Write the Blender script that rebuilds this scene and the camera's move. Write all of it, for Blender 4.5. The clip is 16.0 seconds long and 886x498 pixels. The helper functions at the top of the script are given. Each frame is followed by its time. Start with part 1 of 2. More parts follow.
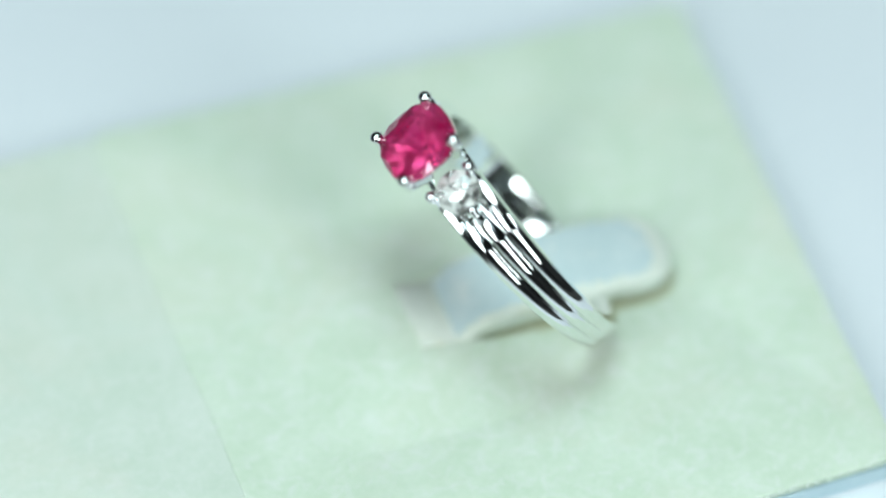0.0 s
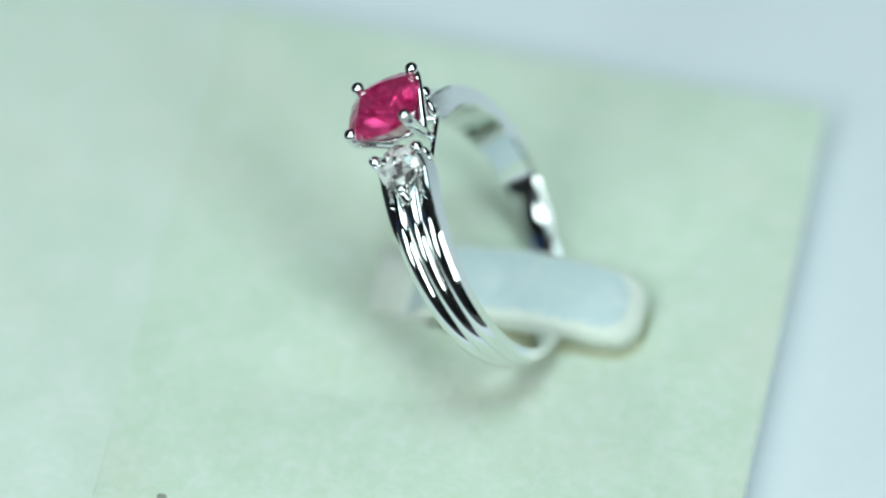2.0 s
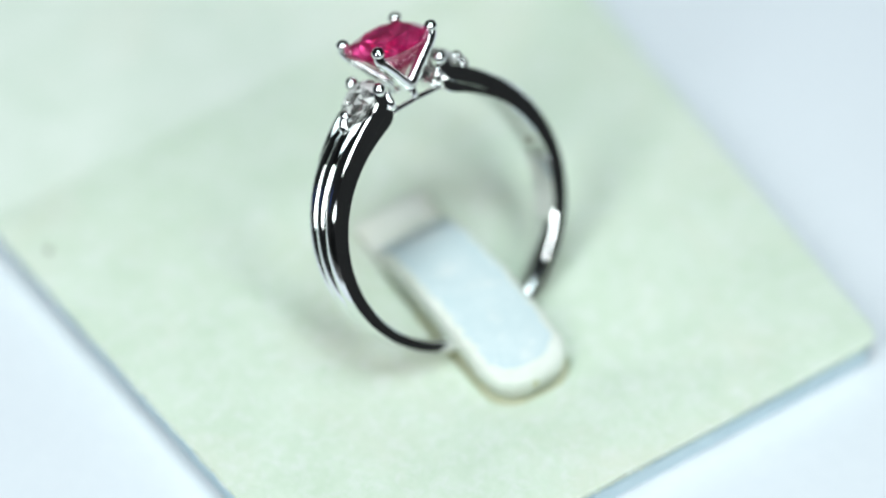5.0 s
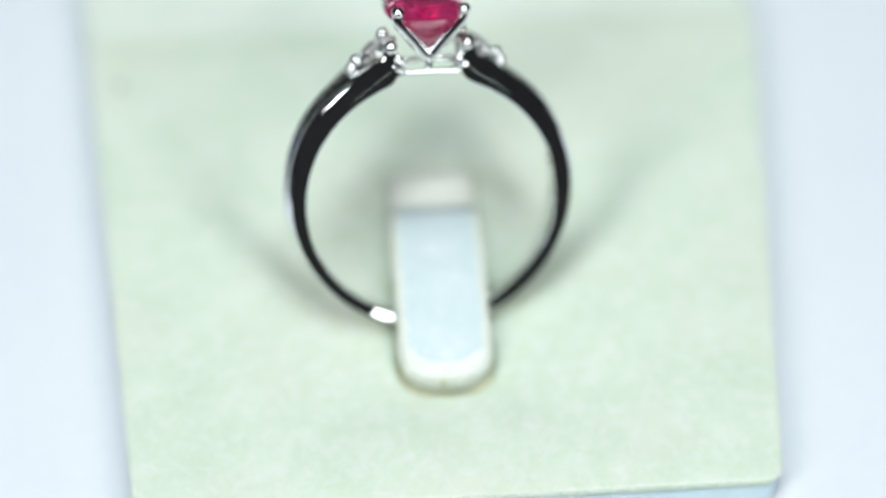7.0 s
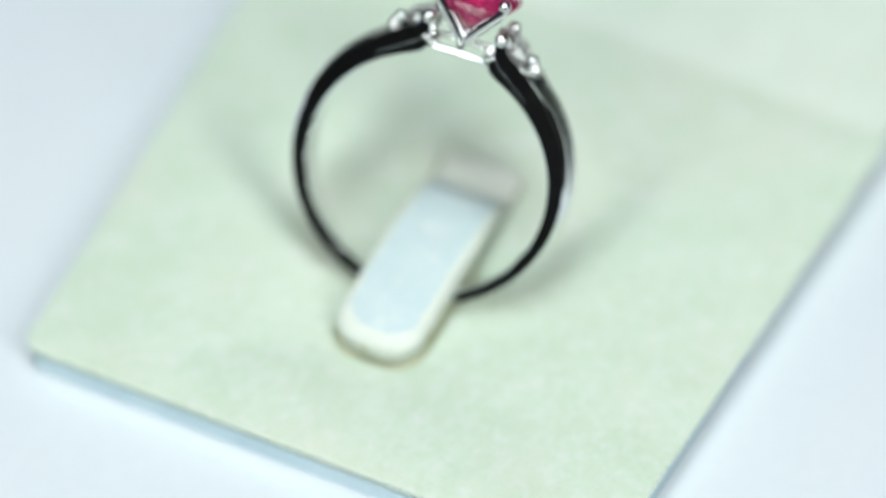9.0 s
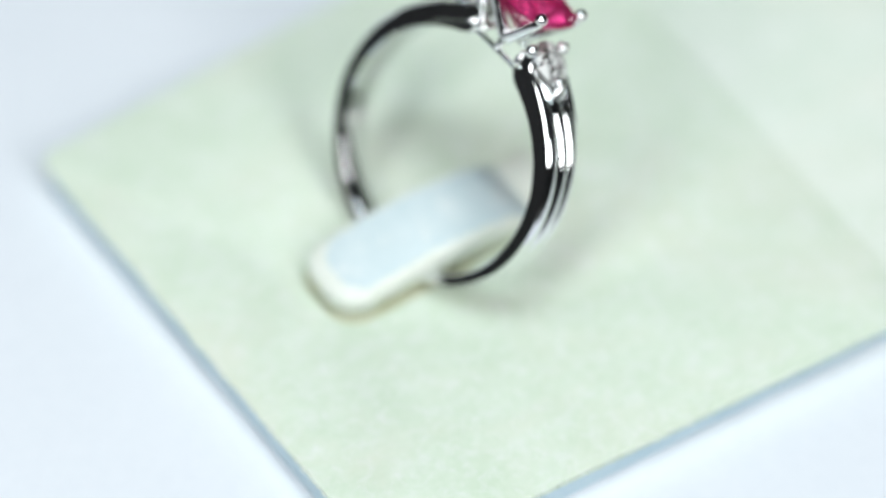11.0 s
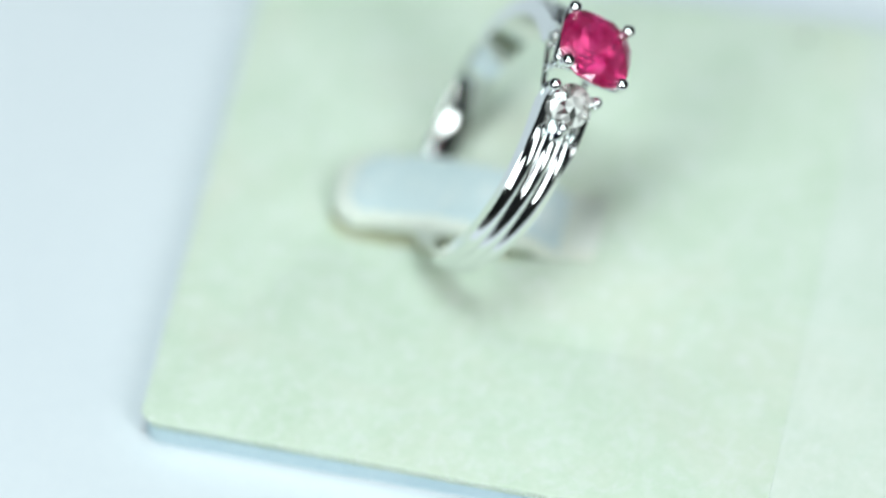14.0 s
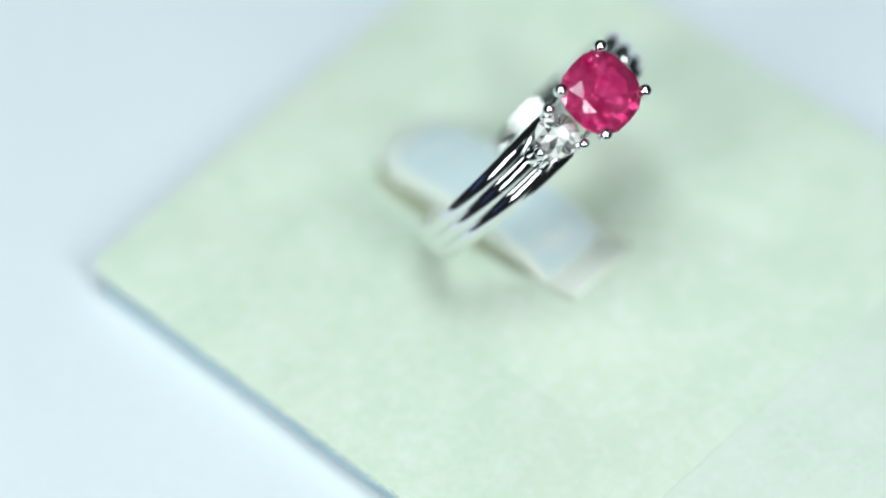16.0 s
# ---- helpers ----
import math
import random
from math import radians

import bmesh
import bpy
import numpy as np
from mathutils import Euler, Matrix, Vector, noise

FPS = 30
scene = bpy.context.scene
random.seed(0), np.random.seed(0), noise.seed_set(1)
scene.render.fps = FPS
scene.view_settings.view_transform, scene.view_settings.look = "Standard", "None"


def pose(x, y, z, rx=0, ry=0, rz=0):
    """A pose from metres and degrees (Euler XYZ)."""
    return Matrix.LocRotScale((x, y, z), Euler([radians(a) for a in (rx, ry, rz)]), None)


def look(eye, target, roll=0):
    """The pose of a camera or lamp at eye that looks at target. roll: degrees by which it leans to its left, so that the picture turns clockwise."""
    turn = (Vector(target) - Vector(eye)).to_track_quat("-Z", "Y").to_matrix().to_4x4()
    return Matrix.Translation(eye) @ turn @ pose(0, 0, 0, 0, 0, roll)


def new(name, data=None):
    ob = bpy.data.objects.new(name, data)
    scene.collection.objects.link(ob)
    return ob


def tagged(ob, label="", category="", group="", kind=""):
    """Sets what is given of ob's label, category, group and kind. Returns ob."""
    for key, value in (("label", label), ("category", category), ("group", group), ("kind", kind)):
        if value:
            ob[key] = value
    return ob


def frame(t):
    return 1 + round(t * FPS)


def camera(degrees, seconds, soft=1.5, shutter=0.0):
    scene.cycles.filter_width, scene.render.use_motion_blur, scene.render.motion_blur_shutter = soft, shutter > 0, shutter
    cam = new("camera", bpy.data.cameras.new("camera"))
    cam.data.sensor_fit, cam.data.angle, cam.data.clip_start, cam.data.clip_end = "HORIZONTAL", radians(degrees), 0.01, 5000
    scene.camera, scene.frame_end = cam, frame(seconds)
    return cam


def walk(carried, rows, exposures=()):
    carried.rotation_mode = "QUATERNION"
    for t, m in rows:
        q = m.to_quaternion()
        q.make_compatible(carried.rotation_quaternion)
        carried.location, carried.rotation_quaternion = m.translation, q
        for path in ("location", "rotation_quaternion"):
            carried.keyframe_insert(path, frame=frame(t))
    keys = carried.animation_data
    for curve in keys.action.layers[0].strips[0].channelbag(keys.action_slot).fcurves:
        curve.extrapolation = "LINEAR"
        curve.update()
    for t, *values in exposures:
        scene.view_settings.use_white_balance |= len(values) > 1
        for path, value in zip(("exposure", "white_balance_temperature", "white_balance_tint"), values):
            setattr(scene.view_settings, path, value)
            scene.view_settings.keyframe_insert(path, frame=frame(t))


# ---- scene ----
# One gemstone ring on a slowly turning display pad, seen by a still macro camera.
DURATION = 16.0
MM = 0.001
cam = camera(5.518, DURATION, soft=2.0)
EYE = (0.0, -0.41374, 0.48500)
AIM = (-0.003208, 0.000323, 0.000944)
walk(cam, [(0.0, look(EYE, AIM, -0.137)), (DURATION, look(EYE, AIM, -0.137))],
     exposures=[(0.0, -0.36, 6165, 4), (0.5, -0.52, 6120, 2), (1.0, -0.61, 6105, 1), (1.5, -0.60, 6085, 1), (2.0, -0.51, 6085, 1), (2.5, -0.51, 6095, 2), (3.0, -0.37, 6170, 5), (3.5, -0.39, 6180, 5),
                (4.2, -0.27, 6270, 9), (6.3, -0.21, 6440, 14), (7.0, -0.20, 6490, 16), (8.0, -0.25, 6525, 14), (9.0, -0.28, 6515, 12), (9.5, -0.21, 6500, 17), (10.0, -0.21, 6500, 17),
                (12.5, -0.21, 6500, 17), (13.0, -0.30, 6440, 10), (13.5, -0.28, 6335, 8), (14.5, -0.27, 6340, 9), (16.0, -0.28, 6320, 9)])
cam.data.dof.use_dof = True
cam.data.dof.focus_distance = 0.6220
cam.data.dof.aperture_fstop = 8.6

# ---- turning: degrees at t = 0 and degrees a second, clockwise from above ----
TURN_START, TURN_RATE = 19.68, 15.044


def turned(t):
    return pose(0, 0, 0, 0, 0, TURN_START - TURN_RATE * t)


# ---- world and lamps ----
world = bpy.data.worlds.new("world")
scene.world = world
world.use_nodes = True
world.node_tree.nodes["Background"].inputs[0].default_value = (0.55, 0.75, 1.0, 1)
world.node_tree.nodes["Background"].inputs[1].default_value = 0.02


def area_lamp(name, eye, target, watts, wide, deep, colour):
    data = bpy.data.lights.new(name, "AREA")
    data.shape, data.size, data.size_y = "RECTANGLE", wide, deep
    data.energy, data.color = watts, colour
    ob = new(name, data)
    ob.matrix_world = look(eye, target)
    return ob


area_lamp("overhead_lamp", (0.0, -0.07, 0.62), (0, 0, 0), 0.80, 0.20, 0.18, (0.82, 1.0, 1.0))
# Added fill from above, with no seen source, to lighten the ring's shadows.
area_lamp("overhead_fill", (0.0, 0.0, 0.83), (0, 0, 0), 2.75, 0.44, 0.44, (0.82, 1.0, 1.01))
area_lamp("side_lamp", (-0.29, -0.40, 0.44), (0, 0, 0), 2.50, 0.18, 0.42, (0.93, 0.995, 0.98))
area_lamp("side_lamp", (0.29, -0.40, 0.44), (0, 0, 0), 2.50, 0.18, 0.42, (0.93, 0.995, 0.98))


# ---- materials ----
def material(name):
    m = bpy.data.materials.new(name)
    m.use_nodes = True
    nt = m.node_tree
    return m, nt, nt.nodes["Principled BSDF"]


def node(nt, kind, **values):
    n = nt.nodes.new(kind)
    for k, v in values.items():
        n.inputs[k].default_value = v
    return n


def grained(name, dark, light, coarse, fine, rough, relief, relief_scale, spec=0.3, stain=None, fleck=None):
    """A matt surface with two scales of tone and a fine relief; scales in cycles per metre.
    stain and fleck: (colour, scale, threshold, share) of broad warm stains and small pale scuffs."""
    m, nt, b = material(name)
    tc = nt.nodes.new("ShaderNodeTexCoord")
    big = node(nt, "ShaderNodeTexNoise", Scale=coarse, Detail=3.0, Roughness=0.55)
    small = node(nt, "ShaderNodeTexNoise", Scale=fine, Detail=4.0, Roughness=0.6)
    for n in (big, small):
        nt.links.new(tc.outputs["Object"], n.inputs["Vector"])
    mix = nt.nodes.new("ShaderNodeMath")
    mix.operation = "MULTIPLY_ADD"
    mix.inputs[1].default_value = 0.6
    nt.links.new(big.outputs["Fac"], mix.inputs[0])
    half = nt.nodes.new("ShaderNodeMath")
    half.operation = "MULTIPLY"
    half.inputs[1].default_value = 0.4
    nt.links.new(small.outputs["Fac"], half.inputs[0])
    nt.links.new(half.outputs[0], mix.inputs[2])
    ramp = nt.nodes.new("ShaderNodeValToRGB")
    ramp.color_ramp.elements[0].position, ramp.color_ramp.elements[1].position = 0.35, 0.65
    ramp.color_ramp.elements[0].color, ramp.color_ramp.elements[1].color = (*dark, 1), (*light, 1)
    nt.links.new(mix.outputs[0], ramp.inputs["Fac"])
    tone = ramp.outputs["Color"]
    for extra in (stain, fleck):
        if extra is None:
            continue
        colour, scale, threshold, share = extra
        spots = node(nt, "ShaderNodeTexNoise", Scale=scale, Detail=6.0, Roughness=0.62, Distortion=0.6)
        nt.links.new(tc.outputs["Object"], spots.inputs["Vector"])
        span = nt.nodes.new("ShaderNodeMapRange")
        span.inputs["From Min"].default_value, span.inputs["From Max"].default_value = threshold, threshold + 0.22
        span.inputs["To Min"].default_value, span.inputs["To Max"].default_value = 0.0, share
        nt.links.new(spots.outputs["Fac"], span.inputs["Value"])
        over = nt.nodes.new("ShaderNodeMix")
        over.data_type = "RGBA"
        over.inputs[7].default_value = (*colour, 1)
        nt.links.new(span.outputs["Result"], over.inputs[0])
        nt.links.new(tone, over.inputs[6])
        tone = over.outputs[2]
    nt.links.new(tone, b.inputs["Base Color"])
    grain = node(nt, "ShaderNodeTexNoise", Scale=relief_scale, Detail=5.0, Roughness=0.65)
    nt.links.new(tc.outputs["Object"], grain.inputs["Vector"])
    bump = node(nt, "ShaderNodeBump", Strength=0.5, Distance=relief)
    nt.links.new(grain.outputs["Fac"], bump.inputs["Height"])
    nt.links.new(bump.outputs["Normal"], b.inputs["Normal"])
    b.inputs["Roughness"].default_value = rough
    b.inputs["Specular IOR Level"].default_value = spec
    return m


def metal(name, colour, rough, relief):
    m, nt, b = material(name)
    b.inputs["Base Color"].default_value = (*colour, 1)
    b.inputs["Metallic"].default_value = 1.0
    tc = nt.nodes.new("ShaderNodeTexCoord")
    wear = node(nt, "ShaderNodeTexNoise", Scale=900.0, Detail=3.0)
    nt.links.new(tc.outputs["Object"], wear.inputs["Vector"])
    span = nt.nodes.new("ShaderNodeMapRange")
    span.inputs["To Min"].default_value, span.inputs["To Max"].default_value = rough * 0.6, rough * 1.5
    nt.links.new(wear.outputs["Fac"], span.inputs["Value"])
    nt.links.new(span.outputs["Result"], b.inputs["Roughness"])
    wave = node(nt, "ShaderNodeTexNoise", Scale=500.0, Detail=2.0)
    nt.links.new(tc.outputs["Object"], wave.inputs["Vector"])
    bump = node(nt, "ShaderNodeBump", Strength=0.2, Distance=relief)
    nt.links.new(wave.outputs["Fac"], bump.inputs["Height"])
    nt.links.new(bump.outputs["Normal"], b.inputs["Normal"])
    return m


def gem(name, deep, bright, ior, clear, coat, spread, cell, dent, cloudy=None):
    """A cut stone: tinted glass whose inner facets are broken up by fine inclusions, under a clean polish."""
    m, nt, b = material(name)
    tc = nt.nodes.new("ShaderNodeTexCoord")
    cloud = node(nt, "ShaderNodeTexNoise", Scale=900.0, Detail=5.0, Roughness=0.7)
    nt.links.new(tc.outputs["Object"], cloud.inputs["Vector"])
    ramp = nt.nodes.new("ShaderNodeValToRGB")
    ramp.color_ramp.elements[0].position, ramp.color_ramp.elements[1].position = spread
    ramp.color_ramp.elements[0].color, ramp.color_ramp.elements[1].color = (*deep, 1), (*bright, 1)
    nt.links.new(cloud.outputs["Fac"], ramp.inputs["Fac"])
    nt.links.new(ramp.outputs["Color"], b.inputs["Base Color"])
    cells = node(nt, "ShaderNodeTexVoronoi", Scale=cell)
    nt.links.new(tc.outputs["Object"], cells.inputs["Vector"])
    bump = node(nt, "ShaderNodeBump", Strength=1.0, Distance=dent)
    nt.links.new(cells.outputs["Distance"], bump.inputs["Height"])
    nt.links.new(bump.outputs["Normal"], b.inputs["Normal"])
    b.inputs["Roughness"].default_value = 0.01
    b.inputs["IOR"].default_value = ior
    b.inputs["Coat Weight"].default_value = coat
    b.inputs["Coat Roughness"].default_value = 0.015
    b.inputs["Coat IOR"].default_value = ior
    b.inputs["Transmission Weight"].default_value = clear
    if cloudy is not None:
        facet = nt.nodes.new("ShaderNodeNewGeometry")
        span = nt.nodes.new("ShaderNodeMapRange")
        span.inputs["From Min"].default_value, span.inputs["From Max"].default_value = 0.25, 0.75
        span.inputs["To Min"].default_value, span.inputs["To Max"].default_value = cloudy, clear
        nt.links.new(facet.outputs["Random Per Island"], span.inputs["Value"])
        nt.links.new(span.outputs["Result"], b.inputs["Transmission Weight"])
    return m


SUEDE = grained("cream_suede", (0.645, 0.75, 0.595), (0.75, 0.83, 0.705), 220.0, 1500.0, 0.95, 0.00014, 7000.0, 0.1,
                ((0.765, 0.775, 0.655), 70.0, 0.46, 0.55), ((0.865, 0.87, 0.86), 850.0, 0.47, 0.42))
SUEDE_BACK = grained("pale_suede", (0.68, 0.76, 0.65), (0.78, 0.83, 0.75), 200.0, 1500.0, 0.95, 0.00012, 7000.0, 0.1,
                     ((0.775, 0.785, 0.68), 70.0, 0.50, 0.6), ((0.85, 0.86, 0.83), 850.0, 0.49, 0.36))
FOAM = grained("white_foam", (0.76, 0.80, 0.70), (0.87, 0.89, 0.83), 300.0, 2200.0, 0.9, 0.0001, 6000.0, 0.15,
               ((0.74, 0.70, 0.50), 420.0, 0.56, 0.55))
COVER = grained("blue_white_satin", (0.60, 0.72, 0.74), (0.72, 0.81, 0.825), 350.0, 2500.0, 0.8, 0.00008, 8000.0, 0.2,
                None, ((0.86, 0.885, 0.86), 480.0, 0.53, 0.8))
# Pale blue puts the pad's soft edge shadow into the card's colour.
CARD_SHADE = grained("card_shade_blue", (0.52, 0.67, 0.74), (0.61, 0.75, 0.81), 300.0, 2500.0, 0.8, 0.00003, 5000.0)
SLOT = grained("slot_foam", (0.60, 0.61, 0.42), (0.72, 0.73, 0.55), 300.0, 2200.0, 0.95, 0.0001, 6000.0, 0.1)
FUZZ = grained("suede_fibre", (0.72, 0.80, 0.70), (0.82, 0.86, 0.80), 400.0, 2500.0, 0.95, 0.00002, 9000.0, 0.1)
BLUE_PANEL = grained("blue_panel", (0.05, 0.09, 0.27), (0.08, 0.13, 0.36), 20.0, 700.0, 0.9, 0.0002, 1500.0, 0.2)
DESK = grained("dark_desk", (0.030, 0.029, 0.028), (0.050, 0.048, 0.046), 12.0, 300.0, 0.6, 0.00005, 900.0)
TABLE = grained("white_laminate", (0.755, 0.785, 0.83), (0.795, 0.82, 0.86), 30.0, 900.0, 0.55, 0.000004, 3000.0, 0.3)
ROOM = grained("dark_wall_paint", (0.020, 0.020, 0.021), (0.034, 0.033, 0.034), 6.0, 120.0, 0.8, 0.0005, 300.0)
LINT = grained("dark_lint", (0.30, 0.31, 0.26), (0.38, 0.39, 0.33), 900.0, 4000.0, 0.95, 0.00002, 9000.0, 0.1)
SILVER = metal("polished_white_gold", (0.86, 0.87, 0.87), 0.06, 0.0000012)
STAMP = metal("tarnished_stamp", (0.36, 0.34, 0.25), 0.4, 0.00001)
RUBY = gem("ruby", (0.62, 0.0, 0.115), (1.0, 0.12, 0.37), 1.77, 0.66, 0.35, (0.34, 0.66), 800.0, 0.00003)
DIAMOND = gem("diamond", (0.96, 0.97, 0.92), (1.0, 1.0, 0.98), 2.42, 0.97, 0.0, (0.3, 0.7), 2200.0, 0.000003, 0.05)


# ---- mesh helpers ----
def part(name, bm, mat, parent=None, label="", smooth=False, sharp=0):
    if name != "diamond":
        bmesh.ops.recalc_face_normals(bm, faces=bm.faces)
    me = bpy.data.meshes.new(name)
    bm.to_mesh(me)
    bm.free()
    me.materials.append(mat)
    for p in me.polygons:
        p.use_smooth = smooth
    if sharp:
        me.set_sharp_from_angle(angle=radians(sharp))
    ob = new(name, me)
    if parent:
        ob.parent = parent
    return tagged(ob, label) if label else ob


def rounded_outline(x0, x1, y0, y1, radius, steps=6):
    pts = []
    for cx, cy, a0 in ((x1 - radius, y1 - radius, 0), (x0 + radius, y1 - radius, 90),
                       (x0 + radius, y0 + radius, 180), (x1 - radius, y0 + radius, 270)):
        for k in range(steps + 1):
            a = radians(a0 + 90 * k / steps)
            pts.append((cx + radius * math.cos(a), cy + radius * math.sin(a)))
    return pts


def inset(pts, d):
    """A closed counter-clockwise outline moved inwards by d."""
    out = []
    for i, (x, y) in enumerate(pts):
        ax, ay = pts[i - 1]
        bx, by = pts[(i + 1) % len(pts)]
        tx, ty = bx - ax, by - ay
        n = math.hypot(tx, ty)
        out.append((x - d * ty / n, y + d * tx / n))
    return out


def loops_mesh(loops, cap_first=True, cap_last=True, close=False):
    """Joins closed loops of points (metres in mm) one to the next."""
    bm = bmesh.new()
    rows = [[bm.verts.new(Vector(p) * MM) for p in loop] for loop in loops]
    pairs = list(zip(rows, rows[1:])) + ([(rows[-1], rows[0])] if close else [])
    for a, b in pairs:
        for i in range(len(a)):
            j = (i + 1) % len(a)
            bm.faces.new((a[i], a[j], b[j], b[i]))
    if cap_first and not close:
        bm.faces.new(list(reversed(rows[0])))
    if cap_last and not close:
        bm.faces.new(rows[-1])
    return bm


def soft_slab(outline, z0, z1, edge, steps=4):
    loops = [[(x, y, z0) for x, y in outline]]
    for k in range(steps + 1):
        a = radians(90 * k / steps)
        ins = inset(outline, edge * (1 - math.cos(a))) if k else outline
        loops.append([(x, y, z1 - edge + edge * math.sin(a)) for x, y in ins])
    return loops_mesh(loops)


def tube(points, radii, sides=12, flat=1.0):
    """A round bar along points (mm), with its radius at each of them and domed ends."""
    pts = [Vector(p) for p in points]
    bm = bmesh.new()
    rows = []
    ref = Vector((0, 1, 0.13)).normalized()
    for i, p in enumerate(pts):
        d = (pts[min(i + 1, len(pts) - 1)] - pts[max(i - 1, 0)]).normalized()
        a = d.cross(ref).normalized()
        b = d.cross(a)
        rows.append([bm.verts.new((p + radii[i] * (math.cos(2 * math.pi * k / sides) * a
                                                   + flat * math.sin(2 * math.pi * k / sides) * b)) * MM) for k in range(sides)])
    for r, q in zip(rows, rows[1:]):
        for k in range(sides):
            bm.faces.new((r[k], r[(k + 1) % sides], q[(k + 1) % sides], q[k]))
    bm.faces.new(rows[0])
    bm.faces.new(list(reversed(rows[-1])))
    return bm


def ball(bm, centre, radius, stretch=(1, 1, 1)):
    m = Matrix.Translation(Vector(centre) * MM) @ Matrix.Diagonal((*[radius * MM * s for s in stretch], 1))
    bmesh.ops.create_uvsphere(bm, u_segments=20, v_segments=14, radius=1.0, matrix=m)
    return bm


def curve_through(pts, n):
    """Catmull-Rom points through pts."""
    v = [Vector(p) for p in pts]
    v = [2 * v[0] - v[1], *v, 2 * v[-1] - v[-2]]
    out = []
    for i in range(1, len(v) - 2):
        for k in range(n):
            t = k / n
            a, b, c, d = v[i - 1:i + 3]
            out.append(0.5 * (2 * b + (c - a) * t + (2 * a - 5 * b + 4 * c - d) * t * t + (3 * b - a - 3 * c + d) * t ** 3))
    out.append(v[-2])
    return out


# ---- the room and the table ----
def box(name, x0, x1, y0, y1, z0, z1, mat, label, category):
    bm = bmesh.new()
    c = Vector(((x0 + x1) / 2, (y0 + y1) / 2, (z0 + z1) / 2))
    bmesh.ops.create_cube(bm, size=1, matrix=Matrix.Translation(c) @ Matrix.Diagonal((x1 - x0, y1 - y0, z1 - z0, 1)))
    return tagged(part(name, bm, mat), label, category, kind="structure")


TABLE_Z = -0.0026


def build_room():
    """A dark photo booth: a desk, four dark walls and a dark ceiling."""
    box("ground", -0.62, 0.62, -0.66, 0.62, -0.060, -0.030, DESK, "dark desk top under the turntable", "desk top")
    box("ceiling", -0.64, 0.64, -0.68, 0.64, 0.85, 0.87, ROOM, "dark ceiling of the photo booth", "ceiling")
    box("wall_north", -0.62, 0.62, 0.62, 0.64, -0.060, 0.85, ROOM, "dark wall of the photo booth", "wall")
    box("wall_south", -0.62, 0.62, -0.68, -0.66, -0.060, 0.85, ROOM, "dark wall of the photo booth", "wall")
    box("wall_east", 0.62, 0.64, -0.68, 0.64, -0.060, 0.85, ROOM, "dark wall of the photo booth", "wall")
    box("wall_west", -0.64, -0.62, -0.68, 0.64, -0.060, 0.85, ROOM, "dark wall of the photo booth", "wall")
    # An added, unseen blue sheet by the west wall, mirrored as blue glints.
    bm = bmesh.new()
    rows = []
    for i in range(25):
        y = -0.20 + 0.15 * i / 24
        x = -0.612 + 0.006 * math.sin(i * 1.3)
        rows.append([bm.verts.new((x + dx, y, z)) for z in (0.11, 0.27) for dx in ((0, 0.004) if z < 0.2 else (0.004, 0))])
    for a, b in zip(rows, rows[1:]):
        for k in range(4):
            bm.faces.new((a[k], a[(k + 1) % 4], b[(k + 1) % 4], b[k]))
    bm.faces.new(rows[0])
    bm.faces.new(rows[-1])
    tagged(part("blue_reflector", bm, BLUE_PANEL, None, "", True, 50), "unseen deep blue folded panel, added for the ring's blue reflections", "cloth")


build_room()


def disc(radius, z0, z1, edge, n=96):
    ring = [(radius * math.cos(2 * math.pi * k / n), radius * math.sin(2 * math.pi * k / n)) for k in range(n)]
    return soft_slab(ring, z0, z1, edge)


def build_turntable():
    table = tagged(new("turntable"), "round matt white turntable with the display pad on it", "turntable")
    part("platter", disc(61.0, TABLE_Z / MM - 7.0, TABLE_Z / MM, 1.2), TABLE, table, "matt white round platter", True, 50)
    part("foot", disc(50.0, -30.0, TABLE_Z / MM - 7.0, 0.8), TABLE, table, "", True, 50)
    return table


TURNTABLE = build_turntable()

# ---- the display pad: its own axes are u (towards the tongue's tip), v and z, in mm from the turning axis ----
SLOT_OUTLINE = rounded_outline(-7.2, 11.75, -7.0, -0.3, 2.2)


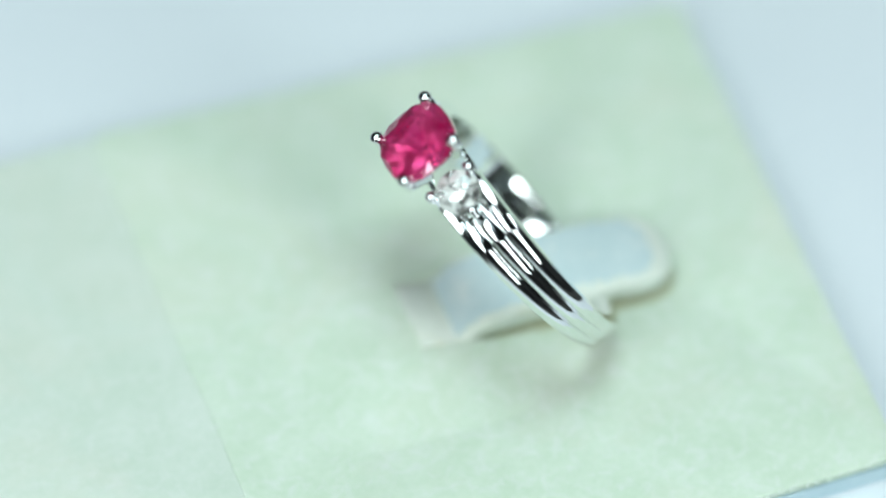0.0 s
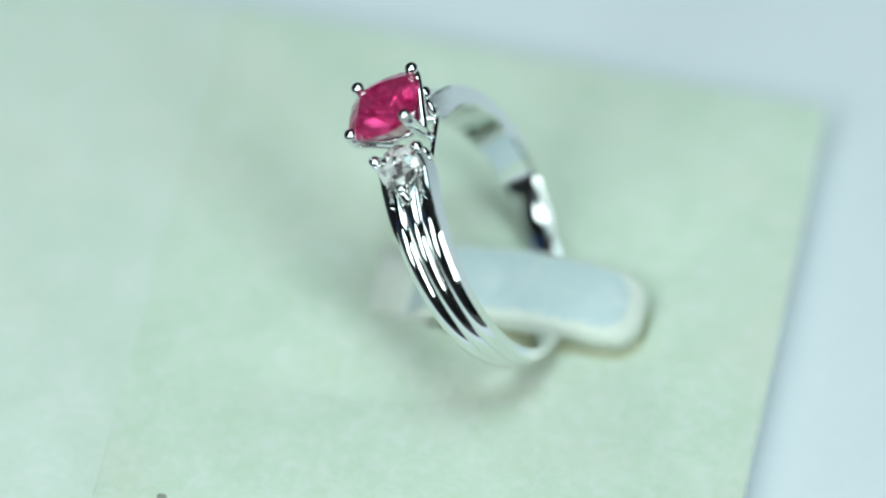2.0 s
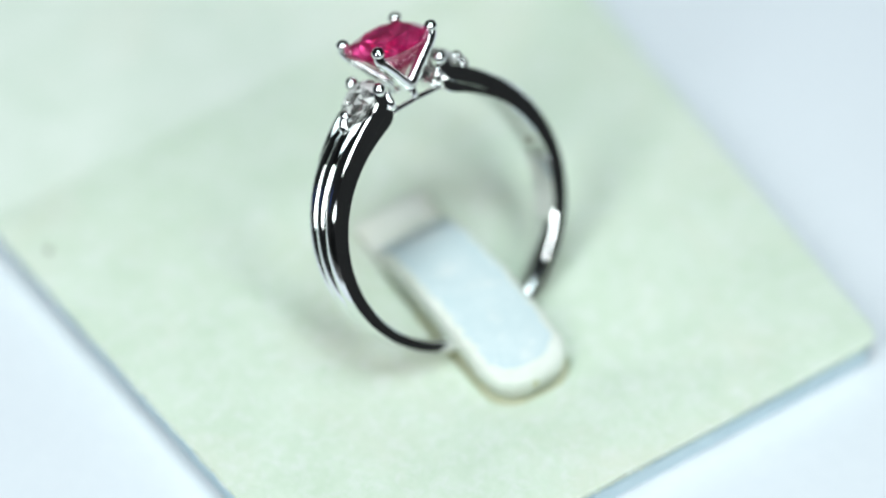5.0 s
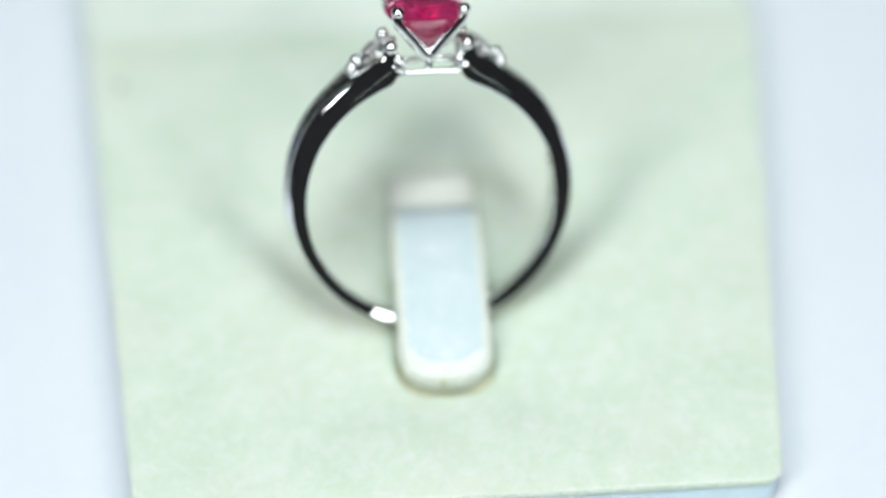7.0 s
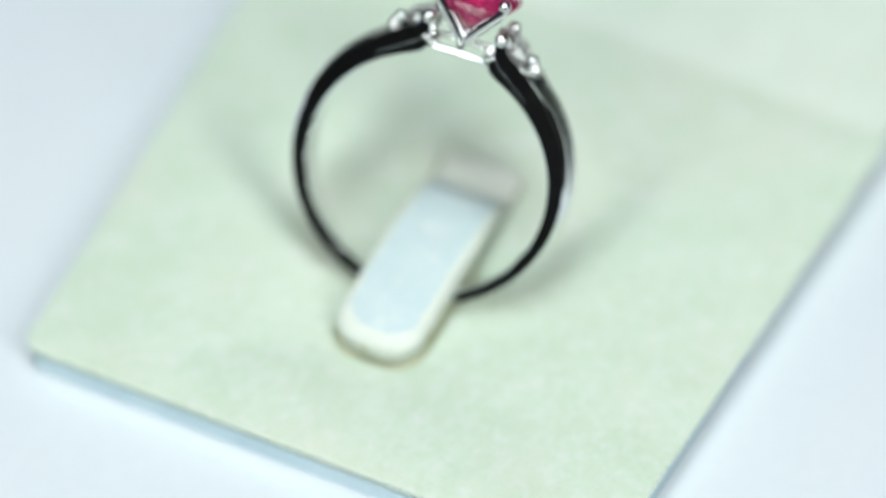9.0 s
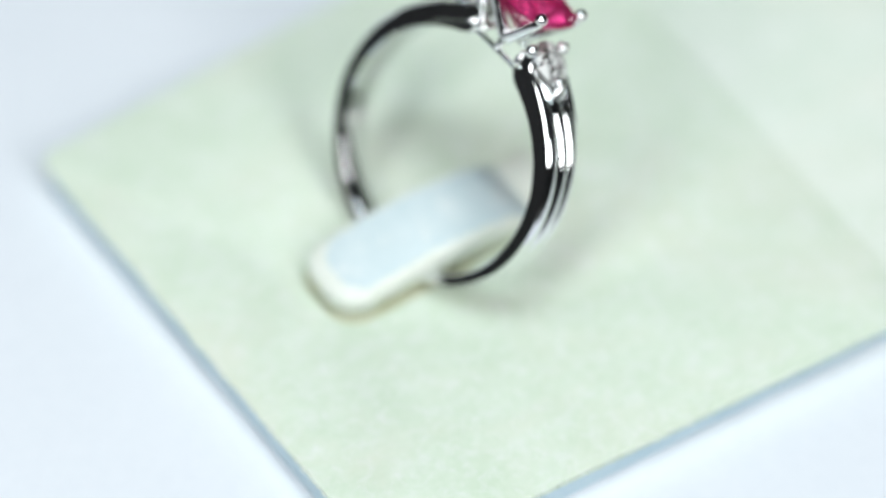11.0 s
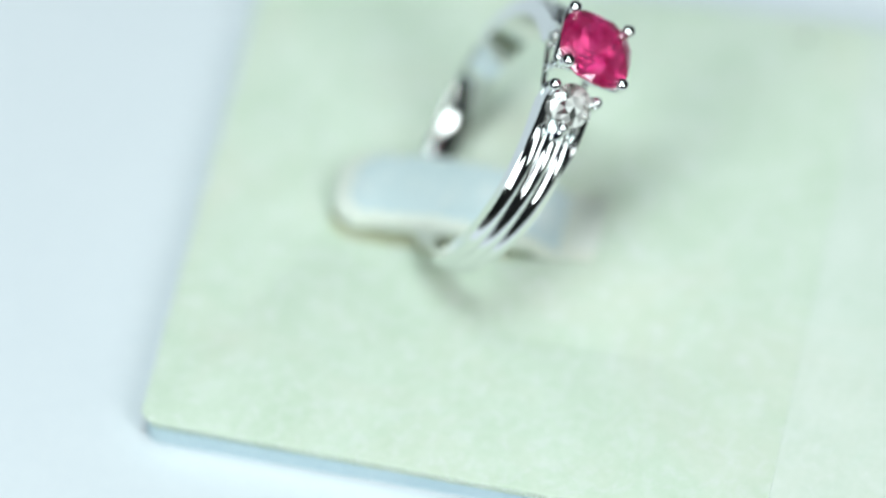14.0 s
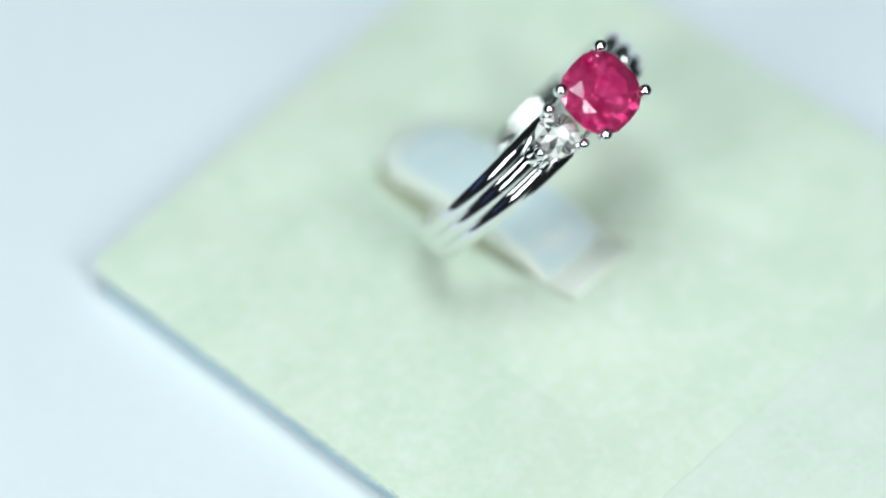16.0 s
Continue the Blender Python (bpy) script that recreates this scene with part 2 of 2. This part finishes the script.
def pad_panel(outline, hole, z0, z1, edge):
    """A soft-edged panel with a slot through it."""
    bm = bmesh.new()
    loops = [[(x, y, z0) for x, y in inset(outline, 0.5)], [(x, y, z1 - 0.62) for x, y in inset(outline, 0.25)],
             [(x, y, z1 - 0.50) for x, y in inset(outline, 0.06)]]
    for k in range(5):
        a = radians(90 * k / 4)
        loops.append([(x, y, z1 - edge + edge * math.sin(a)) for x, y in (inset(outline, edge * (1 - math.cos(a))) if k else outline)])
    rows = [[bm.verts.new(Vector(p) * MM) for p in loop] for loop in loops]
    for a, b in zip(rows, rows[1:]):
        for i in range(len(a)):
            j = (i + 1) % len(a)
            bm.faces.new((a[i], a[j], b[j], b[i]))
    lips = []
    for dz, grow in ((0.0, -0.35), (-0.12, -0.1), (-0.35, 0.0), (z0 - z1, 0.0)):
        lips.append([bm.verts.new(Vector((x, y, z1 + dz)) * MM) for x, y in inset(hole, grow)])
    for a, b in zip(lips, lips[1:]):
        for i in range(len(a)):
            j = (i + 1) % len(a)
            bm.faces.new((a[i], a[j], b[j], b[i]))
    edges = []
    for row in (rows[-1], lips[0]):
        for i in range(len(row)):
            edges.append(bm.edges.get((row[i], row[(i + 1) % len(row)])) or bm.edges.new((row[i], row[(i + 1) % len(row)])))
    bmesh.ops.triangle_fill(bm, use_beauty=True, use_dissolve=False, edges=edges)
    edges = []
    for row in (rows[0], lips[-1]):
        for i in range(len(row)):
            edges.append(bm.edges.get((row[i], row[(i + 1) % len(row)])) or bm.edges.new((row[i], row[(i + 1) % len(row)])))
    bmesh.ops.triangle_fill(bm, use_beauty=True, use_dissolve=False, edges=edges)
    return bm


TONGUE_MID, TONGUE_HALF = -3.65, 3.15


def tongue_top(u):
    """Height of the tongue's upper face along it."""
    k = min(1.0, max(0.0, (12.0 - u) / 16.0))
    z = 1.55 + 0.45 * min(1.0, 2 * k) + 0.75 * math.sin(math.pi * k)
    if u < -2.2:
        z -= 0.22 * (-2.2 - u) ** 2
    return z


def tongue_slab(u0, u1, half, tip, lift0, lift1, edge, fray=0.0):
    """A bent strip with a rounded tip; lift0 and lift1: its lower and upper face over the tongue's own."""
    n = 44 if not fray else 110
    sections = []
    for i in range(n + 1):
        u = u0 + (u1 - u0) * i / n
        h = half
        if u > u1 - tip:
            k = (u - (u1 - tip)) / tip
            h = half - tip * (1 - math.sqrt(max(0.0, 1 - 0.985 * k * k)))
        zt, zb = tongue_top(u) + lift1, tongue_top(u) + lift0
        e = min(edge, (zt - zb) * 0.49, h * 0.4)
        wob = [0.10 * noise.noise((0.9 * u, 7.0 * side, 3.0 + 9 * lift1)) + fray * noise.noise((2.6 * u, 5.0 * side, 1.0)) for side in (-1, 1)]
        lift = 0.05 * noise.noise((0.5 * u, 4.0, 1.0))
        ring = []
        for sx, top in ((-1, False), (1, False), (1, True), (-1, True)):
            corner = []
            for k in range(4):
                a = radians(90 * k / 3)
                if top:
                    corner.append((sx * (h - e + e * math.cos(a)), zt - e + e * math.sin(a)))
                else:
                    corner.append((sx * (h - 0.1), zb))
            if not top:
                corner = corner[:1]
            elif sx < 0:
                corner = corner[::-1]
            ring += corner
        sections.append([(u, TONGUE_MID + y + (wob[1] if y > 0 else wob[0]), z + lift) for y, z in ring])
    return loops_mesh(sections)


def fall(k):
    """1 at 0 and below, 0 at 1 and above, smooth between."""
    return 0.5 + 0.5 * math.cos(math.pi * min(1.0, max(0.0, k)))


def mound_height(u, v):
    """How far the suede is pushed up round the root of the slot."""
    side = abs(v - TONGUE_MID)
    if u > -7.2 and side < 3.05:
        return -0.55
    return 1.12 * fall((-7.3 - u) / 11.5) * fall((side - 1.2) / 9.5) * fall((u + 7.2) / 8.0)


def mound_mesh():
    bm = bmesh.new()
    nu, nv = 60, 60
    grid = []
    for i in range(nu + 1):
        u = -18.9 + 19.9 * i / nu
        row = []
        for j in range(nv + 1):
            v = TONGUE_MID - 10.8 + 21.6 * j / nv
            row.append(bm.verts.new(Vector((u, v, mound_height(u, v) - 0.008)) * MM))
        grid.append(row)
    for a, b in zip(grid, grid[1:]):
        for j in range(nv):
            bm.faces.new((a[j], a[j + 1], b[j + 1], b[j]))
    return bm


def web_mesh():
    """The cut face that slopes from the mound's rim down to the tongue."""
    sections = []
    for i in range(9):
        k = i / 8
        u = -7.25 + 2.95 * k
        z = 1.26 - 0.56 * k ** 1.2
        sections.append([(u, TONGUE_MID + y, zz) for y, zz in ((-2.85, -0.4), (2.85, -0.4), (3.0, z - 0.25), (2.8, z), (-2.8, z), (-3.0, z - 0.25))])
    return loops_mesh(sections)


def fuzz_mesh(outline, count, z, length):
    """Short curled fibres that stand out from an outline's edge."""
    dice = random.Random(11)
    bm = bmesh.new()
    spans = [math.dist(outline[i - 1], outline[i]) for i in range(len(outline))]
    for _ in range(count):
        i = dice.choices(range(len(outline)), spans)[0]
        (ax, ay), (bx, by) = outline[i - 1], outline[i]
        k = dice.random()
        p = Vector((ax + (bx - ax) * k, ay + (by - ay) * k, z - dice.uniform(0.02, 0.4)))
        along = Vector((bx - ax, by - ay, 0)).normalized()
        out = Vector((along.y, -along.x, 0))
        reach = dice.uniform(0.3, 1.0) * length * (1 + 0.8 * noise.noise((p.x * 0.7, p.y * 0.7, 2.0)))
        tip = p + out * reach + along * dice.uniform(-0.8, 0.8) * reach + Vector((0, 0, dice.uniform(-0.4, 0.3) * reach))
        mid = (p + tip) / 2 + Vector((0, 0, 0.15 * reach))
        p = p - out * 0.1
        w = dice.uniform(0.02, 0.045)
        base = [bm.verts.new((p + q) * MM) for q in (along * w, -along * w, Vector((0, 0, w)))]
        waist = [bm.verts.new((mid + q) * MM) for q in (along * w, -along * w, Vector((0, 0, w)))]
        end = bm.verts.new(tip * MM)
        for a in range(3):
            b = (a + 1) % 3
            bm.faces.new((base[a], base[b], waist[b], waist[a]))
            bm.faces.new((waist[a], waist[b], end))
    return bm


def tapered(outline):
    """The pad's outline, cut a little wider towards its fold."""
    out = []
    for u, v in outline:
        k = min(1.0, (20.75 - u) / 43.35)
        low, high = -25.6 - 1.2 * k, 18.45 + 1.85 * k
        out.append((u, low + (v + 26.0) / 44.0 * (high - low)))
    return out


def build_pad():
    pad = new("ring_display_pad")
    tagged(pad, "cream suede display pad with pale tongue on a white turntable", "display pad")
    panel = tapered(rounded_outline(-22.62, 20.75, -26.0, 18.0, 1.1))
    part("face_panel", pad_panel(panel, SLOT_OUTLINE, -1.3, 0.0, 0.15), SUEDE, pad, "cream suede panel with a slot cut in it", True)
    back = rounded_outline(-49.0, -22.61, -26.95, 20.0, 0.6)
    part("back_panel", soft_slab(back, -1.29, 0.0, 0.13), SUEDE_BACK, pad, "paler suede panel beyond a pressed fold", True)
    # The card's rim shows as a strip of painted blue shade below the suede.
    card = tapered(rounded_outline(-48.4, 20.5, -25.75, 17.75, 1.0))
    part("base_card", soft_slab(card, TABLE_Z / MM, -1.3, 0.1, 2), CARD_SHADE, pad, "card under the suede, coloured pale blue like the shade at the pad's edge")
    part("slot_lining", soft_slab(rounded_outline(-7.18, 11.72, -6.97, -0.33, 2.15), -1.29, -0.35, 0.1, 2), SLOT, pad, "yellowish foam inside the slot")
    part("tongue_web", web_mesh(), FOAM, pad, "white foam web at the root of the tongue", True)
    part("mound", mound_mesh(), SUEDE, pad, "suede pushed up behind the tongue", True, 50)
    part("tongue", tongue_slab(-4.6, 11.5, TONGUE_HALF, 2.4, -1.75, 0.0, 0.55), FOAM, pad, "white foam tongue with a rounded tip", True)
    part("tongue_cover", tongue_slab(-4.7, 10.35, TONGUE_HALF - 0.55, 2.0, -0.12, 0.05, 0.08, 0.42), COVER, pad, "pale blue satin facing of the tongue", True)
    fuzz = part("edge_fuzz", fuzz_mesh(panel, 3400, 0.0, 0.26), FUZZ, pad)
    tagged(fuzz, "loose fibres along the cut suede edge", kind="stuff")
    rim = rounded_outline(-3.5, 11.5, TONGUE_MID - TONGUE_HALF, TONGUE_MID + TONGUE_HALF, 2.3)
    fuzz = part("tongue_fuzz", fuzz_mesh(rim, 700, 1.6, 0.3), FUZZ, pad)
    tagged(fuzz, "frayed fibres round the tongue", kind="stuff")
    bm = bmesh.new()
    ball(bm, (-18.0, -24.75, 0.03), 0.36, (1.0, 0.7, 0.25))
    part("speck", bm, LINT, pad, "dark speck of lint", True)
    bm = bmesh.new()
    ball(bm, (11.36, -4.0, 1.0), 0.36, (0.8, 0.8, 1.6))
    part("nick", bm, SLOT, pad, "small torn nick in the tongue's tip", True)
    return pad


PAD = build_pad()

# ---- the ring: its own axes are x across, y back along the finger hole and z up to the stone, in mm from its centre ----
RING_TILT, RING_YAW, RING_ROLL = 31.77, 7.66, 5.24
RING_CENTRE = (0.407, -4.259, 8.097)
INNER = 8.62


def lerp_table(table, x, soften=0.0):
    """A table's value at x, with its corners rounded over soften to each side."""
    xs, ys = [a for a, _ in table], [b for _, b in table]
    if not soften:
        return float(np.interp(x, xs, ys))
    return float(np.mean(np.interp(np.linspace(x - soften, x + soften, 13), xs, ys)))


HALF_WIDTH = [(0, 1.78), (30, 1.78), (60, 1.62), (90, 1.40), (130, 1.12), (180, 0.98)]
FLANK = [(0, 9.7), (17, 9.7), (28, 9.92), (40, 10.02), (60, 9.86), (90, 9.68), (130, 9.42), (180, 9.25)]
HOLE = [(0, 9.6), (13.5, 9.30), (14.6, 9.02), (16.5, 8.80), (20, 8.68), (30, INNER), (180, INNER)]
CHAMFER = [(0, 0.10), (105, 0.11), (140, 0.18), (180, 0.21)]
RIDGE = [(0, 0.30), (75, 0.30), (105, 0.22), (134, 0.0), (180, 0.0)]


def band_mesh(start=13.5, steps=190, across=60):
    """The hoop: flat flanks, a plain shank below and three ridges with two grooves on its upper sides."""
    loops = []
    for i in range(steps + 1):
        phi = start + (360 - 2 * start) * i / steps
        side = min(phi, 360 - phi)
        hw, edge, ridge = lerp_table(HALF_WIDTH, side, 16), lerp_table(FLANK, side, 16), lerp_table(RIDGE, side, 12)
        s, c = math.sin(radians(phi)), math.cos(radians(phi))
        hole = lerp_table(HOLE, side, 0.8)
        ch = lerp_table(CHAMFER, side, 10)
        mid = 0.5 - 0.2 * min(1.0, max(0.0, (ch - 0.12) / 0.1))
        prof = [(-hw + ch, hole), (-hw + mid * ch, hole + 0.8 * mid * ch), (-hw, hole + 0.8 * ch)]
        for k in range(across + 1):
            w = -1 + 2 * k / across
            lobe = (abs(w) * 3 + 1) % 2 - 1 if abs(w) < 1 else 1.0
            dome = 0.22 * (1 - w * w)
            prof.append((w * hw, edge + dome + ridge * ((1 - abs(lobe) ** 2.0) - 0.45 * (1 - w ** 8))))
        prof += [(hw, hole + 0.8 * ch), (hw - mid * ch, hole + 0.8 * mid * ch), (hw - ch, hole)]
        loops.append([(r * s, y, r * c) for y, r in prof])
    return loops_mesh(loops)


def cheek_mesh(sx, sy):
    """The wall beside an accent stone, sweeping from the band up to its claw."""
    path = curve_through([(7.10, 0, 6.28), (6.20, 0, 7.25), (5.2, 0, 8.13), (4.05, 0, 8.98), (3.22, 0, 9.52), (2.78, 0, 10.12), (2.70, 0, 10.95)], 5)
    half = [(0, 0.58), (0.3, 0.62), (0.55, 0.64), (0.78, 0.54), (1.0, 0.46)]
    loops = []
    for i, p in enumerate(path):
        k = i / (len(path) - 1)
        d = (path[min(i + 1, len(path) - 1)] - path[max(i - 1, 0)]).normalized()
        out = Vector((-d.z, 0, d.x)) * (1 if d.x < 0 else -1)
        if out.dot(Vector((1, 0, 1))) < 0:
            out = -out
        h, e = lerp_table(half, k, 0.12), 0.14
        y0 = 1.18 + 0.05 * k
        y1 = lerp_table(HALF_WIDTH, math.degrees(math.atan2(p.x, p.z)), 16) + 0.03 - 0.10 * max(0.0, 1 - k / 0.3)
        prof = [(y0, -h), (y1 - e, -h), (y1, -h + e), (y1, h - e), (y1 - 0.3 * e, h - 0.3 * e), (y1 - e, h), (y0 + e, h), (y0, h - e)]
        loops.append([(sx * (p.x + out.x * r), sy * y, p.z + out.z * r) for y, r in prof])
    return loops_mesh(loops)


def stone_mesh(half_x, half_y, power, table, rise, depth, turn=0.0, uneven=0.0, brilliant=False):
    """A faceted stone: table, crown, girdle and pavilion as a convex hull."""
    bm = bmesh.new()

    dice = random.Random(7)

    def add(scale, z, n, shift):
        for k in range(n):
            a = 2 * math.pi * (k + shift) / n
            c, s = math.cos(a), math.sin(a)
            r = (abs(c) ** power + abs(s) ** power) ** (-1 / power)
            x, y = half_x * scale * r * c, half_y * scale * r * s
            ca, sa = math.cos(turn), math.sin(turn)
            dz = dice.uniform(-0.5, 0.5) * uneven if scale < 0.95 else 0.0
            bm.verts.new(Vector((x * ca - y * sa, x * sa + y * ca, z + (dz if z < rise else 0.0))) * MM)

    if brilliant:
        bm.verts.new(Vector((0, 0, rise + 0.07)) * MM)
        add(table, rise, 8, 0.5)
        add(0.5 * (1 + table) - 0.04, rise * 0.74, 8, 0.0)
        add(0.84, rise * 0.42, 16, 0.5)
        add(1.0, 0.06, 16, 0.0)
        add(1.0, -0.06, 16, 0.0)
        add(0.72, -depth * 0.31, 16, 0.5)
        add(0.36, -depth * 0.66, 8, 0.25)
        add(0.03, -depth, 4, 0.0)
        bmesh.ops.convex_hull(bm, input=bm.verts)
        bmesh.ops.delete(bm, geom=[v for v in bm.verts if not v.link_faces], context="VERTS")
        bmesh.ops.dissolve_limit(bm, angle_limit=radians(2), verts=bm.verts, edges=bm.edges)
        bmesh.ops.recalc_face_normals(bm, faces=bm.faces)
        bmesh.ops.split_edges(bm, edges=bm.edges[:])
        return bm
    add(table, rise, 8, 0.5)
    add(0.5 * (1 + table) + 0.03, rise * 0.62, 8, 0.0)
    add(1.0, 0.07, 16, 0.0)
    add(1.0, -0.07, 16, 0.0)
    add(0.60, -depth * 0.44, 8, 0.5)
    add(0.27, -depth * 0.75, 8, 0.0)
    add(0.03, -depth, 4, 0.0)
    bmesh.ops.convex_hull(bm, input=bm.verts)
    bmesh.ops.delete(bm, geom=[v for v in bm.verts if not v.link_faces], context="VERTS")
    bmesh.ops.dissolve_limit(bm, angle_limit=radians(2), verts=bm.verts, edges=bm.edges)
    return bm


def build_ring():
    ring = new("ring")
    tagged(ring, "polished white-gold ring with pink-red ruby and two small diamonds", "ring")
    part("band", band_mesh(), SILVER, ring, "polished reeded white-gold band", True, 35)
    for sx in (-1, 1):
        for sy in (-1, 1):
            part("shoulder", cheek_mesh(sx, sy), SILVER, ring, "", True, 18)
            part("accent_claw", ball(bmesh.new(), (sx * 2.66, sy * 1.66, 11.0), 0.47, (1.0, 0.95, 1.05)), SILVER, ring, "", True)
        bm = tube(curve_through([(sx * 5.2, 0, 8.9), (sx * 5.1, 0, 9.45), (sx * 4.85, 0, 9.78)], 5), [0.42, 0.42, 0.42, 0.40, 0.38, 0.36, 0.35, 0.34, 0.34, 0.34, 0.33])
        ball(bm, (sx * 4.86, 0, 9.78), 0.43)
        part("accent_claw", bm, SILVER, ring, "", True)
        bm = soft_slab(rounded_outline(-1.6, 1.6, -1.35, 1.35, 0.5), -0.25, 0.25, 0.1, 2)
        seat = part("accent_seat", bm, SILVER, ring)
        seat.matrix_local = pose(sx * 3.6 * MM, 0, 9.0 * MM, 0, sx * 27, 0)
        stone = part("diamond", stone_mesh(1.55, 1.55, 2.0, 0.44, 0.55, 1.32, 0.2 * sx, 0.07, True), DIAMOND, ring, "round brilliant-cut clear diamond")
        stone.matrix_local = pose(sx * 3.36 * MM, 0, 10.50 * MM, 0, sx * 28, 0)
    mark = part("hallmark", soft_slab(rounded_outline(-0.26, 0.26, -0.55, 0.55, 0.15), -0.02, 0.012, 0.01, 1), STAMP, ring, "small dark hallmark stamp inside the band")
    mark.matrix_local = pose(INNER * math.sin(radians(78)) * MM, 0, INNER * math.cos(radians(78)) * MM, 0, 78 + 180, 0)
    ruby = part("ruby", stone_mesh(2.86, 2.74, 2.75, 0.60, 0.72, 2.9, 0.0, 0.05), RUBY, ring, "cushion-cut pink-red ruby with cloudy inclusions")
    ruby.matrix_local = pose(0.08 * MM, -0.04 * MM, 13.12 * MM)
    for sx in (-1, 1):
        for sy in (-1, 1):
            tip = (sx * 2.28 + 0.08, sy * 2.15 - 0.05, 13.58)
            path = curve_through([(sx * 0.08, sy * 1.22, 10.08), (sx * 1.1, sy * 1.68, 11.42), (sx * 2.14, sy * 2.14, 12.8), tip], 6)
            bm = tube(path, [0.46 - 0.10 * i / (len(path) - 1) for i in range(len(path))])
            ball(bm, tip, 0.47, (1, 1, 0.92))
            part("ruby_claw", bm, SILVER, ring, "", True)
    for sy in (-1, 1):
        path = curve_through([(-2.3, sy * 1.46, 8.98), (-1.6, sy * 1.54, 9.08), (0, sy * 1.56, 9.12), (1.6, sy * 1.54, 9.08), (2.3, sy * 1.46, 8.98)], 6)
        part("gallery_bar", tube(path, [0.19] * len(path)), SILVER, ring, "", True)
        part("basket_post", tube([(0, sy * 1.50, 9.15), (0, sy * 1.3, 9.85), (0, sy * 1.17, 10.3)], [0.26, 0.30, 0.34]), SILVER, ring, "", True)
    for sx in (-1, 1):
        part("gallery_bar", tube([(sx * 1.95, -1.5, 9.35), (sx * 1.95, 0, 9.4), (sx * 1.95, 1.5, 9.35)], [0.26] * 3), SILVER, ring, "", True)
        part("gallery_upright", tube([(sx * 2.10, -1.62, 9.25), (sx * 2.06, -1.62, 9.8), (sx * 2.20, -1.66, 10.5)], [0.30, 0.28, 0.20]), SILVER, ring, "", True)
    part("basket_rail", tube([(0, -1.15, 10.3), (0, 0.0, 10.2), (0, 1.15, 10.3)], [0.26] * 3), SILVER, ring, "", True)
    return ring


RING = build_ring()


def ring_pose():
    """The ring's place on the pad: turned a little, and leaning back from the tongue's tip."""
    axes = Matrix(((0, -math.cos(radians(RING_TILT)), -math.sin(radians(RING_TILT))), (1, 0, 0),
                   (0, -math.sin(radians(RING_TILT)), math.cos(radians(RING_TILT))))).to_4x4()
    return Matrix.Translation(Vector(RING_CENTRE) * MM) @ pose(0, 0, 0, 0, 0, RING_YAW) @ axes @ pose(0, 0, 0, 0, RING_ROLL, 0)


def motions():
    times = [0.5 * k for k in range(33)]
    walk(TURNTABLE, [(t, turned(t)) for t in times])
    walk(PAD, [(t, turned(t)) for t in times])
    walk(RING, [(t, turned(t) @ ring_pose()) for t in times])


motions()
